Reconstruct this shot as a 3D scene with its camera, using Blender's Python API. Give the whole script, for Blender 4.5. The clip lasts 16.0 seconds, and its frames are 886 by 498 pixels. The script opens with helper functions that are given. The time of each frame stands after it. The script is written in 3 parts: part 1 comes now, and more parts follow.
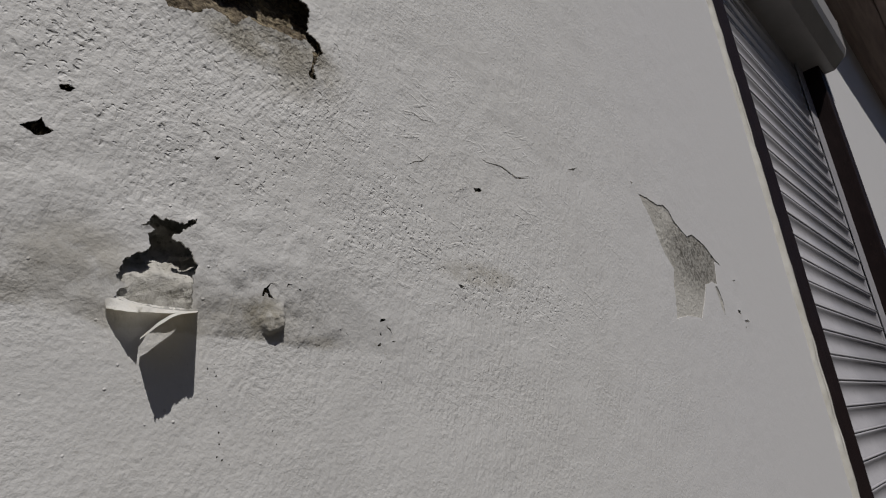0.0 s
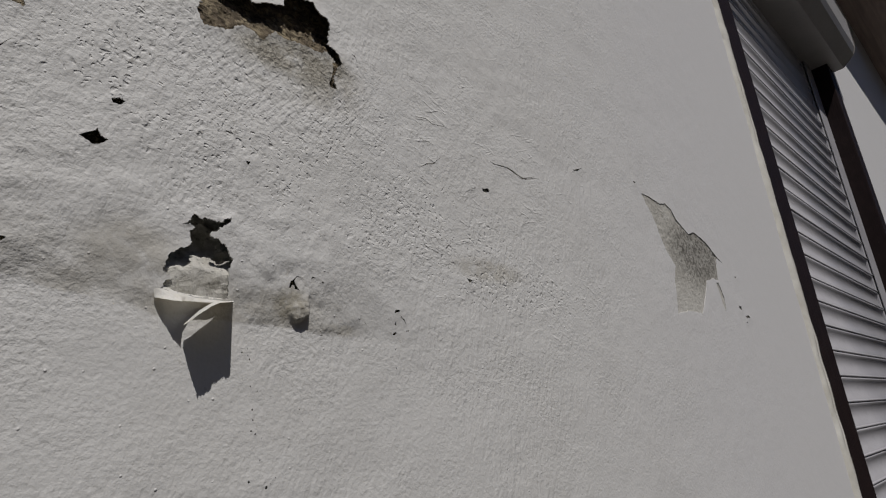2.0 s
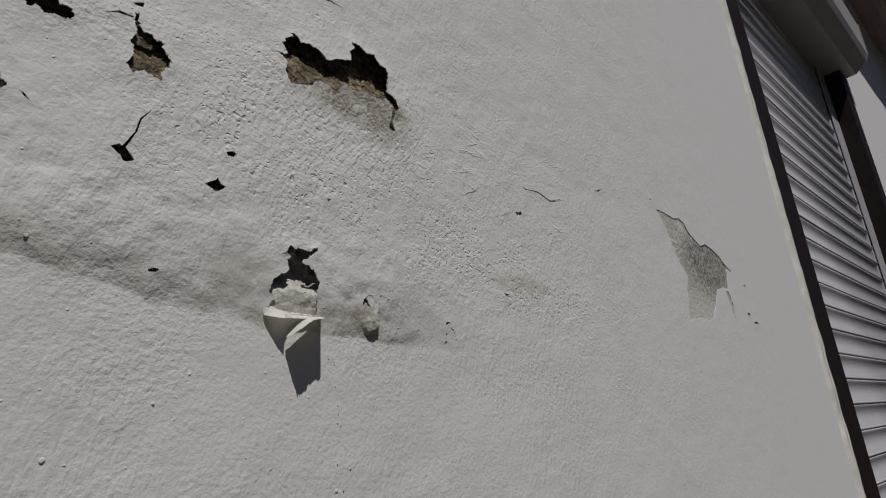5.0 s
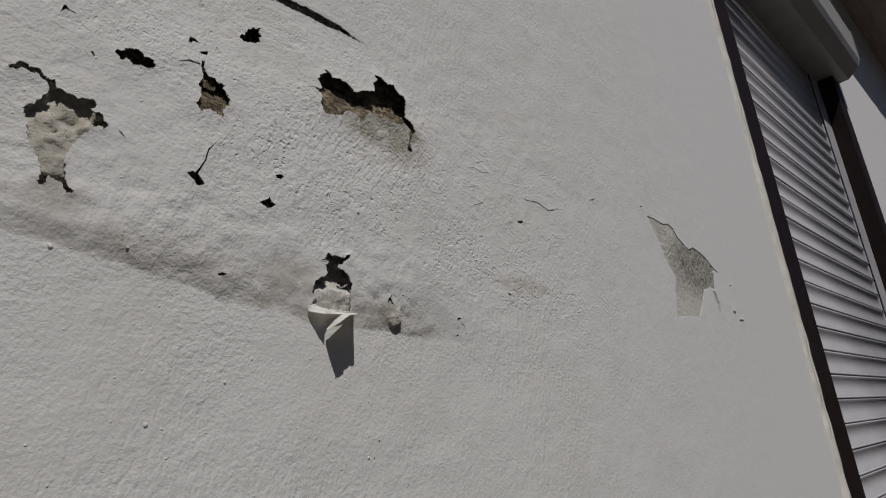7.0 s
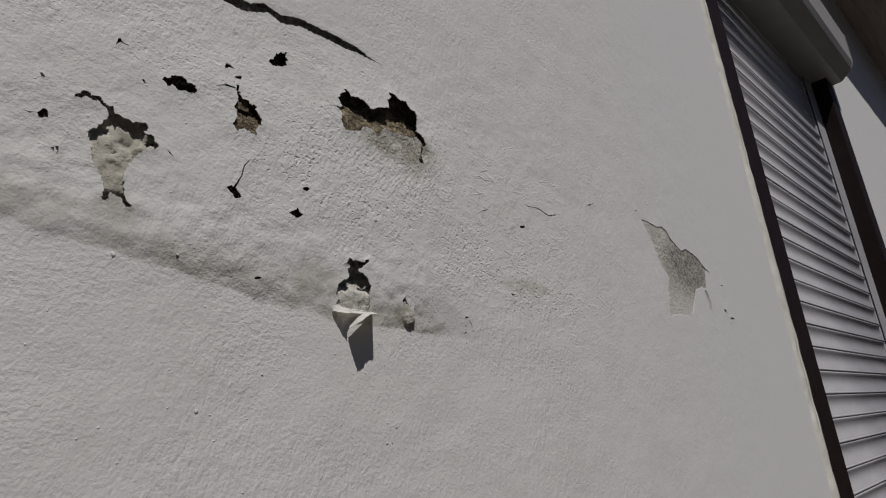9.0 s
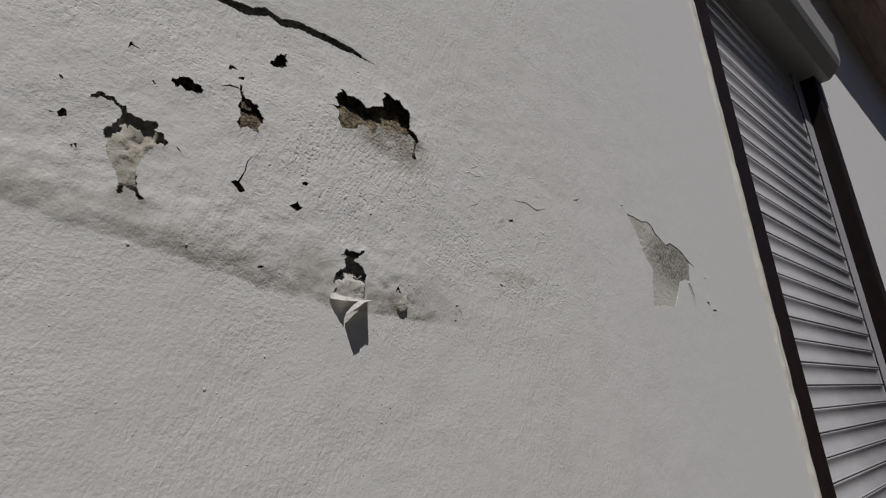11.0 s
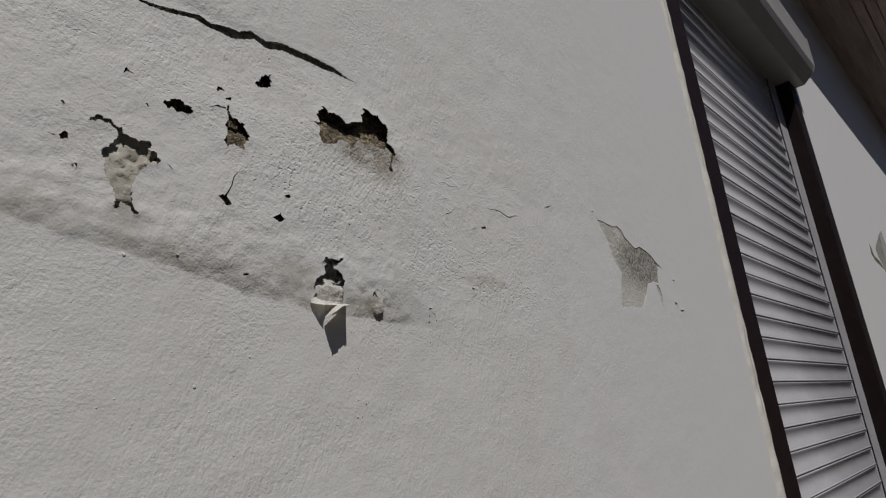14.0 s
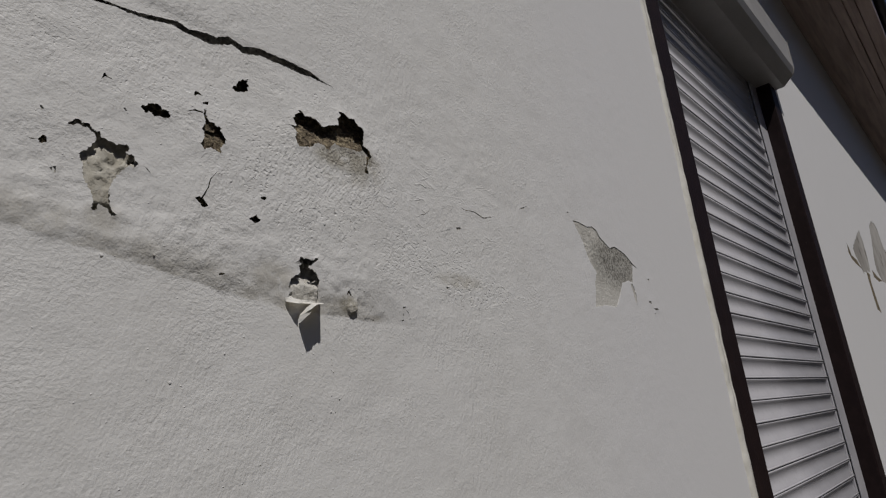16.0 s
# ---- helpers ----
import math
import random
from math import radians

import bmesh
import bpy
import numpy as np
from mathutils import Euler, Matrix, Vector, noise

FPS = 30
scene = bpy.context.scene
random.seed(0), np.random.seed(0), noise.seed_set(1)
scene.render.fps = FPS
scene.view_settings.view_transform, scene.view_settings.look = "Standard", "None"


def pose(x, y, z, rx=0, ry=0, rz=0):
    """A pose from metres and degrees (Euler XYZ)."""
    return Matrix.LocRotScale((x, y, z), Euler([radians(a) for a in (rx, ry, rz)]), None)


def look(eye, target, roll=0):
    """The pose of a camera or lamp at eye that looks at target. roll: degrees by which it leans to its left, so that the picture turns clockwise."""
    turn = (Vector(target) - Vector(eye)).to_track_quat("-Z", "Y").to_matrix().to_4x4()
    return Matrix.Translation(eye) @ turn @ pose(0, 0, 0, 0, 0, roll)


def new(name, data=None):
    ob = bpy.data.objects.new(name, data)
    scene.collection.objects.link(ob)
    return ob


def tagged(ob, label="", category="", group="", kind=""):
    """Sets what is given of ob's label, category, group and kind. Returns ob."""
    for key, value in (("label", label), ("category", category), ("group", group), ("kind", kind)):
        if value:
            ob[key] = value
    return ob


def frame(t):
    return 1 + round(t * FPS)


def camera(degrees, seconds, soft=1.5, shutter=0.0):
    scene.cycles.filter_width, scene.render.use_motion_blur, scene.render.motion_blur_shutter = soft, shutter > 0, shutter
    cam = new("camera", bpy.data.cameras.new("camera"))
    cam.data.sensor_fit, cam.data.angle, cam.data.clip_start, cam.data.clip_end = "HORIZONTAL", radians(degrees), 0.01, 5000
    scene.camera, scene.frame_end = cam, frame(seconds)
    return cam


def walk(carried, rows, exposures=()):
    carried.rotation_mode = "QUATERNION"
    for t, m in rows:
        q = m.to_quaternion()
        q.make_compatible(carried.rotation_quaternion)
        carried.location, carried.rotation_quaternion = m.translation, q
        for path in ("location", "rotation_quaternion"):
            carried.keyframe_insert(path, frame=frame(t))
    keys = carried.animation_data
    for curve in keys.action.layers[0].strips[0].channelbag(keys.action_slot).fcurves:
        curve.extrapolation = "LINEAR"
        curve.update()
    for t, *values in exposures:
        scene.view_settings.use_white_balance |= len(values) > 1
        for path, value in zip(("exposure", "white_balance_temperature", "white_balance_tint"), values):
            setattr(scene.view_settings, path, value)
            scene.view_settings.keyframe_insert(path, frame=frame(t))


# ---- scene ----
cam = camera(71.93, 16.0, soft=1.1)
EXPOSURE = -0.90
PATH = [
    (0, 0.13411, -0.20908, 1.19234, 108.521, 5.966, -45.857),
    (0.5, 0.13106, -0.21239, 1.19172, 108.388, 5.808, -45.731),
    (1, 0.12730, -0.21542, 1.18912, 108.343, 5.773, -45.562),
    (1.5, 0.12157, -0.21802, 1.18717, 108.283, 5.666, -45.405),
    (2, 0.11730, -0.22334, 1.18481, 108.329, 5.595, -45.109),
    (2.5, 0.11402, -0.22573, 1.18359, 108.273, 5.476, -44.941),
    (3, 0.10858, -0.22814, 1.18162, 108.239, 5.299, -44.712),
    (3.5, 0.10241, -0.23238, 1.18197, 108.185, 5.219, -44.532),
    (4, 0.09158, -0.23782, 1.18221, 108.231, 5.177, -44.332),
    (4.5, 0.07895, -0.24086, 1.18444, 108.184, 5.074, -44.252),
    (7, 0.02358, -0.27866, 1.17029, 108.269, 5.122, -44.050),
    (7.5, 0.01565, -0.28266, 1.16793, 108.292, 5.173, -43.994),
    (8, 0.00708, -0.28615, 1.16763, 108.173, 5.135, -44.054),
    (8.5, -0.00091, -0.29194, 1.16729, 108.049, 5.116, -44.150),
    (9, -0.00696, -0.29820, 1.16455, 108.021, 5.161, -44.207),
    (11.5, -0.02516, -0.31934, 1.15331, 107.421, 5.215, -44.963),
    (12, -0.02920, -0.32462, 1.15227, 107.402, 5.298, -45.157),
    (12.5, -0.03244, -0.33002, 1.15191, 107.356, 5.327, -45.374),
    (13, -0.03434, -0.33620, 1.15188, 107.318, 5.389, -45.523),
    (13.5, -0.03668, -0.34119, 1.15179, 107.243, 5.396, -45.734),
    (14, -0.03849, -0.34658, 1.15101, 107.159, 5.392, -45.937),
    (14.5, -0.03872, -0.35077, 1.15105, 107.043, 5.448, -46.193),
    (15, -0.03942, -0.35568, 1.14983, 106.974, 5.438, -46.438),
    (15.5, -0.03996, -0.36099, 1.14954, 106.835, 5.380, -46.700),
    (16, -0.04114, -0.36641, 1.14792, 106.784, 5.480, -47.033),
]
walk(cam, [(t, pose(*p)) for t, *p in PATH], exposures=((0, EXPOSURE, 6500, 20), (16, EXPOSURE, 6500, 20)))

# ---- light ----
# high sun in front of the wall; the shadows of ledges fall 1.83 times as far as the ledges stand out
SUN_K, SUN_SIDE = 1.83, -0.42
to_sun = Vector((SUN_SIDE, -1.0, SUN_K)).normalized()
world = bpy.data.worlds.new("sky")
scene.world = world
world.use_nodes = True
wn = world.node_tree.nodes
sky = wn.new("ShaderNodeTexSky")
sky.sky_type, sky.sun_disc = "NISHITA", False
sky.ozone_density = 5.0
sky.sun_elevation = math.asin(to_sun.z)
sky.sun_rotation = math.atan2(to_sun.x, to_sun.y)
wn["Background"].inputs["Strength"].default_value = 0.05
world.node_tree.links.new(sky.outputs[0], wn["Background"].inputs["Color"])
sun = new("sun", bpy.data.lights.new("sun", "SUN"))
sun.data.energy, sun.data.angle, sun.data.color = 5.0, radians(0.5), (0.969, 1.0, 0.921)
sun.matrix_world = look(tuple(to_sun * 20), (0, 0, 0))


# ---- materials ----
class Mat:
    """A small writer of node materials in object space, metres."""

    def __init__(self, name, rough=0.8, metal=0.0, spec=0.3):
        self.m = bpy.data.materials.new(name)
        self.m.use_nodes = True
        self.t = self.m.node_tree
        self.b = self.t.nodes["Principled BSDF"]
        self.set("Roughness", rough), self.set("Metallic", metal), self.set("Specular IOR Level", spec)
        self.co = self.t.nodes.new("ShaderNodeTexCoord").outputs["Object"]

    def set(self, key, v):
        if isinstance(v, bpy.types.NodeSocket):
            self.t.links.new(v, self.b.inputs[key])
        else:
            self.b.inputs[key].default_value = v

    def put(self, node, key, v):
        if isinstance(v, bpy.types.NodeSocket):
            self.t.links.new(v, node.inputs[key])
        else:
            node.inputs[key].default_value = v

    def scaled(self, sx, sy, sz, turn=0.0):
        n = self.t.nodes.new("ShaderNodeMapping")
        self.put(n, "Vector", self.co)
        n.vector_type = "TEXTURE"
        n.inputs["Scale"].default_value = (1 / sx, 1 / sy, 1 / sz)
        n.inputs["Rotation"].default_value = (0, radians(turn), 0)
        return n.outputs[0]

    def noise(self, scale, detail=3.0, rough=0.55, co=None, distort=0.0):
        n = self.t.nodes.new("ShaderNodeTexNoise")
        self.put(n, "Vector", co or self.co)
        n.inputs["Scale"].default_value, n.inputs["Detail"].default_value = scale, detail
        n.inputs["Roughness"].default_value, n.inputs["Distortion"].default_value = rough, distort
        return n.outputs["Fac"]

    def cells(self, scale, feature="F1", co=None):
        n = self.t.nodes.new("ShaderNodeTexVoronoi")
        n.feature = feature
        self.put(n, "Vector", co or self.co)
        n.inputs["Scale"].default_value = scale
        return n.outputs["Distance"]

    def ramp(self, v, a, b, lo=0.0, hi=1.0):
        n = self.t.nodes.new("ShaderNodeMapRange")
        n.interpolation_type = "SMOOTHSTEP"
        self.put(n, "Value", v)
        for key, x in zip(("From Min", "From Max", "To Min", "To Max"), (a, b, lo, hi)):
            n.inputs[key].default_value = x
        return n.outputs[0]

    def math(self, op, a, b=0.0):
        n = self.t.nodes.new("ShaderNodeMath")
        n.operation = op
        self.put(n, 0, a), self.put(n, 1, b)
        return n.outputs[0]

    def axis(self, i):
        n = self.t.nodes.new("ShaderNodeSeparateXYZ")
        self.put(n, 0, self.co)
        return n.outputs[i]

    def spot(self, c, r):
        """1 at the place c, falling to 0 at the radii r."""
        n = self.t.nodes.new("ShaderNodeMapping")
        self.put(n, "Vector", self.co)
        n.inputs["Location"].default_value = [-a / b for a, b in zip(c, r)]
        n.inputs["Scale"].default_value = [1 / b for b in r]
        d = self.t.nodes.new("ShaderNodeVectorMath")
        d.operation = "LENGTH"
        self.put(d, 0, n.outputs[0])
        return self.ramp(d.outputs["Value"], 0.35, 1.0, 1.0, 0.0)

    def mix(self, f, a, b):
        n = self.t.nodes.new("ShaderNodeMix")
        n.data_type = "RGBA"
        for key, v in ((0, f), (6, a), (7, b)):
            if isinstance(v, bpy.types.NodeSocket):
                self.t.links.new(v, n.inputs[key])
            else:
                n.inputs[key].default_value = v if key == 0 else (*v, 1)
        return n.outputs[2]

    def bump(self, height, distance, strength=1.0, normal=None):
        n = self.t.nodes.new("ShaderNodeBump")
        self.put(n, "Height", height), self.put(n, "Strength", strength)
        n.inputs["Distance"].default_value = distance
        if normal:
            self.t.links.new(normal, n.inputs["Normal"])
        return n.outputs[0]

    def done(self, color, normal=None):
        self.set("Base Color", color if isinstance(color, bpy.types.NodeSocket) else (*color, 1))
        if normal:
            self.set("Normal", normal)
        return self.m


def white_paint():
    m = Mat("white masonry paint", 0.75, 0.0, 0.25)
    x, z = m.axis(0), m.axis(2)
    # rolled and brushed coat, pitted where the render below is coarse, smoother towards the window
    near = m.ramp(x, 0.42, 0.95, 1.0, 0.25)
    rough = m.spot((0.235, 0, 1.345), (0.14, 0.3, 0.085))
    for at, r in (((0.335, 0, 1.305), (0.12, 0.3, 0.045)), ((0.42, 0, 1.275), (0.13, 0.3, 0.024))):
        rough = m.math("MAXIMUM", rough, m.spot(at, r))
    for at, r in (((0.10, 0, 1.395), (0.13, 0.3, 0.055)), ((0.20, 0, 1.42), (0.13, 0.3, 0.035))):
        rough = m.math("MAXIMUM", rough, m.math("MULTIPLY", m.spot(at, r), 0.5))
    rough = m.math("MULTIPLY", rough, m.ramp(m.noise(42, 3, 0.6), 0.32, 0.55, 0.12, 1.0))
    bare = m.math("MAXIMUM", m.spot((0.272, 0, 1.377), (0.034, 0.3, 0.019)), m.spot((0.250, 0, 1.374), (0.028, 0.3, 0.012)))
    bare = m.math("MULTIPLY", bare, m.ramp(m.noise(110, 4, 0.6), 0.28, 0.52))
    lumps = m.noise(70, 2, 0.45)
    peel = m.noise(340, 3, 0.6)
    brushed = m.noise(210, 2.5, 0.55, m.scaled(1.4, 1, 0.65, 12), 0.4)
    grain = m.noise(560, 2, 0.5)
    # lumpy skin, pits at two sizes, and strokes of the trowel crossing each other
    coarse = m.noise(300, 2.5, 0.5)
    warp = m.t.nodes.new("ShaderNodeVectorMath")
    warp.operation = "MULTIPLY_ADD"
    tex = m.t.nodes.new("ShaderNodeTexNoise")
    m.put(tex, "Vector", m.co)
    tex.inputs["Scale"].default_value = 260
    m.put(warp, 0, tex.outputs["Color"])
    warp.inputs[1].default_value = (0.005, 0.0, 0.005)
    m.put(warp, 2, m.co)
    big_pits = m.math("MAXIMUM", m.ramp(m.cells(210, "F1", warp.outputs[0]), 0.06, 0.34), m.ramp(m.noise(95, 2), 0.42, 0.56, 1.0, 0.0))
    small_pits = m.math("MAXIMUM", m.ramp(m.cells(400, "F1", warp.outputs[0]), 0.06, 0.36), m.ramp(m.noise(150, 2), 0.38, 0.52, 1.0, 0.0))
    stroke = m.noise(250, 2, 0.5, m.scaled(1.7, 1, 0.5, 40), 0.3)
    cross = m.noise(250, 2, 0.5, m.scaled(1.7, 1, 0.5, -38), 0.3)
    specks = m.math("MULTIPLY", m.ramp(m.cells(240), 0.03, 0.17, 1.0, 0.0), m.ramp(m.noise(120, 2), 0.55, 0.64))
    scratch = m.ramp(m.noise(120, 2, 0.5, m.scaled(0.40, 1, 1.9, 20), 0.6), 0.58, 0.68)
    across = m.ramp(m.noise(110, 2, 0.5, m.scaled(0.40, 1, 1.9, -18), 0.6), 0.60, 0.69)
    wrinkled = m.math("MULTIPLY", m.spot((0.42, 0, 1.34), (0.20, 0.3, 0.15)), m.ramp(m.noise(30, 2), 0.48, 0.60))
    hatched = m.spot((0.255, 0, 1.36), (0.085, 0.3, 0.045))
    n = m.bump(lumps, 0.00055, m.ramp(x, 0.42, 1.0, 1.0, 0.4))
    n = m.bump(peel, 0.00068, m.math("MULTIPLY", m.math("MULTIPLY", near, m.ramp(z, 1.08, 1.26, 0.5, 1.0)), m.ramp(m.noise(17, 2), 0.35, 0.65, 0.35, 1.0)), n)
    n = m.bump(brushed, 0.00055, m.math("MULTIPLY", near, m.ramp(m.noise(11, 2), 0.40, 0.60, 0.3, 1.0)), n)
    n = m.bump(grain, 0.00022, near, n)
    n = m.bump(specks, 0.00030, near, n)
    n = m.bump(m.math("ADD", scratch, across), 0.00018, wrinkled, n)
    n = m.bump(coarse, 0.00052, rough, n)
    n = m.bump(big_pits, 0.00048, rough, n)
    n = m.bump(small_pits, 0.00040, rough, n)
    n = m.bump(m.math("ADD", stroke, cross), 0.00065, m.math("MAXIMUM", hatched, bare), n)
    n = m.bump(m.noise(430, 4, 0.65), 0.0019, bare, n)
    # faint grime: broad clouds, specks, tan marks round the damage; a cooler tint towards the window
    c = m.mix(m.ramp(m.noise(13, 4, 0.6), 0.40, 0.75), (0.73, 0.72, 0.695), (0.688, 0.676, 0.648))
    # bluer light towards the window, put into the coat's colour
    c = m.mix(m.math("MULTIPLY", m.ramp(x, 0.40, 0.80), 0.85), c, (0.712, 0.702, 0.70))
    c = m.mix(m.math("MULTIPLY", m.ramp(m.noise(300, 2), 0.66, 0.74), m.math("MULTIPLY", near, 0.35)), c, (0.42, 0.39, 0.34))
    c = m.mix(m.math("MULTIPLY", bare, 0.85), c, m.mix(m.ramp(m.noise(480, 3), 0.35, 0.65), (0.47, 0.44, 0.375), (0.24, 0.22, 0.18)))
    # tan marks round the damage; the last, thin one paints the crescent's shade
    marks_and_shade = m.spot((0.265, 0, 1.372), (0.050, 0.2, 0.030))
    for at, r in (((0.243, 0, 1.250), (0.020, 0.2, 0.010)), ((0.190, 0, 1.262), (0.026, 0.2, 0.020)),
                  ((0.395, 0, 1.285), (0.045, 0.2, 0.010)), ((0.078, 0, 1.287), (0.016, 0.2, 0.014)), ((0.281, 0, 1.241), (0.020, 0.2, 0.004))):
        marks_and_shade = m.math("MAXIMUM", marks_and_shade, m.spot(at, r))
    marks_and_shade = m.math("MULTIPLY", marks_and_shade, m.ramp(m.noise(85, 4, 0.65), 0.28, 0.60))
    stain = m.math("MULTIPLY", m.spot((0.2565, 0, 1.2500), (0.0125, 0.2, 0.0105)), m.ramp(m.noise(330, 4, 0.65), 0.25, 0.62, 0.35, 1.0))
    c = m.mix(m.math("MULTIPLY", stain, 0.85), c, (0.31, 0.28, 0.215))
    # grime and painted-in shade on the blistered coat, ending at its lower edge
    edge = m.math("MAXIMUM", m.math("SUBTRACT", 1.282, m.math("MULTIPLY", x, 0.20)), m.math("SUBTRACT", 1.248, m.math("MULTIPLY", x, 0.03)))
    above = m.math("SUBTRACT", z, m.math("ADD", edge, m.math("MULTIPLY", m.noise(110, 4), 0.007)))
    grime_shade = m.math("MULTIPLY", m.ramp(above, -0.0045, -0.0030), m.ramp(above, 0.002, 0.024, 1.0, 0.0))
    grime_shade = m.math("MULTIPLY", grime_shade, m.ramp(x, 0.25, 0.31, 1.0, 0.0))
    grime_shade = m.math("MULTIPLY", grime_shade, m.ramp(m.noise(60, 5, 0.65), 0.32, 0.62, 0.15, 0.9))
    marks_and_shade = m.math("MAXIMUM", marks_and_shade, grime_shade)
    c = m.mix(m.math("MULTIPLY", marks_and_shade, 0.5), c, (0.40, 0.365, 0.29))
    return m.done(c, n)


def plaster(name, light, dark, grain=420, relief=0.0016, specks=0.5):
    m = Mat(name, 0.95, 0.0, 0.1)
    g = m.noise(grain, 4, 0.7)
    c = m.mix(m.ramp(m.noise(grain * 0.35, 4, 0.7), 0.35, 0.68), light, dark)
    c = m.mix(m.math("MULTIPLY", m.ramp(m.cells(grain * 1.1), 0.10, 0.30, 1.0, 0.0), specks), c, tuple(v * 0.35 for v in dark))
    return m.done(c, m.bump(m.cells(grain * 0.6), relief * 0.6, 0.8, m.bump(g, relief)))


def brown_paint():
    m = Mat("dark brown satin paint", 0.55, 0.0, 0.2)
    c = m.mix(m.ramp(m.noise(30, 4), 0.4, 0.7), (0.015, 0.0075, 0.0075), (0.021, 0.011, 0.0105))
    c = m.mix(m.ramp(m.noise(120, 2), 0.74, 0.80), c, (0.08, 0.05, 0.045))
    return m.done(c, m.bump(m.noise(140, 3, 0.5, m.scaled(2, 2, 0.25)), 0.0006))


def metal_paint(name, a, b, rough=0.42):
    m = Mat(name, rough, 0.0, 0.4)
    c = m.mix(m.ramp(m.noise(5, 4, 0.6, m.scaled(1, 1, 3)), 0.35, 0.7), a, b)
    c = m.mix(m.math("MULTIPLY", m.ramp(m.noise(90, 4, 0.7), 0.55, 0.75), 0.4), c, tuple(v * 0.75 for v in b))
    return m.done(c, m.bump(m.noise(30, 2), 0.0008))


def soffit_wood():
    m = Mat("brown stained soffit wood", 0.7, 0.0, 0.25)
    g = m.noise(40, 5, 0.6, m.scaled(0.06, 1, 1), 0.4)
    c = m.mix(m.ramp(g, 0.35, 0.7), (0.46, 0.36, 0.315), (0.31, 0.235, 0.205))
    return m.done(c, m.bump(g, 0.0015))


def paving():
    m = Mat("worn asphalt", 0.9, 0.0, 0.2)
    c = m.mix(m.ramp(m.noise(2.5, 5, 0.6), 0.35, 0.7), (0.062, 0.058, 0.052), (0.045, 0.043, 0.04))
    return m.done(c, m.bump(m.noise(60, 4), 0.003))


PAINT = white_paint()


def sandy():
    """Crumbling brown render: yellowish sand with dark streaks and lime crumbs."""
    m = Mat("sandy brown render", 0.95, 0.0, 0.1)
    c = m.mix(m.ramp(m.noise(130, 4, 0.7), 0.36, 0.60), (0.42, 0.35, 0.235), (0.19, 0.152, 0.108))
    streak = m.ramp(m.noise(300, 4, 0.7, m.scaled(0.6, 1, 1.5, 25), 0.6), 0.46, 0.60)
    c = m.mix(m.math("MULTIPLY", streak, 0.8), c, (0.085, 0.068, 0.05))
    c = m.mix(m.math("MULTIPLY", m.ramp(m.cells(210), 0.12, 0.24, 1.0, 0.0), m.ramp(m.noise(90, 2), 0.55, 0.62)), c, (0.40, 0.38, 0.34))
    return m.done(c, m.bump(m.cells(230), 0.0020, 0.8, m.bump(m.noise(380, 4, 0.7), 0.0036)))


SAND = sandy()
PALE = plaster("pale beige plaster", (0.52, 0.495, 0.43), (0.40, 0.37, 0.305), 240, 0.0012)
FADED = plaster("faded grey render", (0.46, 0.44, 0.41), (0.30, 0.28, 0.255), 9, 0.0008)
LIME = plaster("off-white lime plaster", (0.62, 0.60, 0.55), (0.46, 0.44, 0.39), 330, 0.0012)
GREY = plaster("grey cement render", (0.58, 0.56, 0.52), (0.34, 0.325, 0.295), 200, 0.0008)
CREAM = plaster("cream sealant", (0.74, 0.72, 0.66), (0.66, 0.63, 0.56), 60, 0.0010, 0.0)
BROWN = brown_paint()
SLAT = metal_paint("pale grey lacquered aluminium", (0.48, 0.47, 0.49), (0.41, 0.40, 0.42))
BOX = metal_paint("grey-white lacquered box", (0.40, 0.382, 0.36), (0.34, 0.324, 0.305))
WOOD = soffit_wood()
PAVE = paving()


def speckled():
    """Old render left where the paint fell: pale, with dark grit thickest in the middle of the patch."""
    m = Mat("speckled old render", 0.95, 0.0, 0.1)
    c = m.mix(m.ramp(m.noise(45, 4, 0.6), 0.35, 0.68), (0.60, 0.58, 0.53), (0.49, 0.47, 0.425))
    c = m.mix(m.ramp(m.axis(2), 1.285, 1.335, 0.75, 0.0), c, (0.64, 0.62, 0.57))
    dirty = m.math("ADD", m.spot((0.735, 0, 1.350), (0.085, 0.3, 0.055)), 0.07)
    grit = m.math("MULTIPLY", m.ramp(m.noise(240, 5, 0.75), 0.45, 0.58), dirty)
    c = m.mix(m.math("MULTIPLY", m.spot((0.738, 0, 1.350), (0.080, 0.3, 0.045)), 0.42), c, (0.18, 0.17, 0.15))
    c = m.mix(m.math("MULTIPLY", grit, 0.62), c, (0.075, 0.07, 0.06))
    return m.done(c, m.bump(m.noise(260, 4, 0.7), 0.0012))


SPECKLED = speckled()
DARK = metal_paint("dark gutter metal", (0.03, 0.027, 0.026), (0.02, 0.018, 0.018), 0.5)


def flake_paint():
    """Loose paint: a thin sheet that lets some sun through."""
    m = Mat("loose paint skin", 0.7, 0.0, 0.2)
    c = m.mix(m.ramp(m.noise(200, 3), 0.4, 0.7), (0.80, 0.785, 0.74), (0.73, 0.71, 0.65))
    m.set("Base Color", c)
    m.set("Normal", m.bump(m.noise(350, 3), 0.0008))
    thin = m.t.nodes.new("ShaderNodeBsdfTranslucent")
    thin.inputs["Color"].default_value = (0.66, 0.56, 0.34, 1)
    both = m.t.nodes.new("ShaderNodeMixShader")
    both.inputs[0].default_value = 0.20
    m.t.links.new(m.b.outputs[0], both.inputs[1])
    m.t.links.new(thin.outputs[0], both.inputs[2])
    m.t.links.new(both.outputs[0], m.t.nodes["Material Output"].inputs["Surface"])
    return m.m


FLAKE = flake_paint()


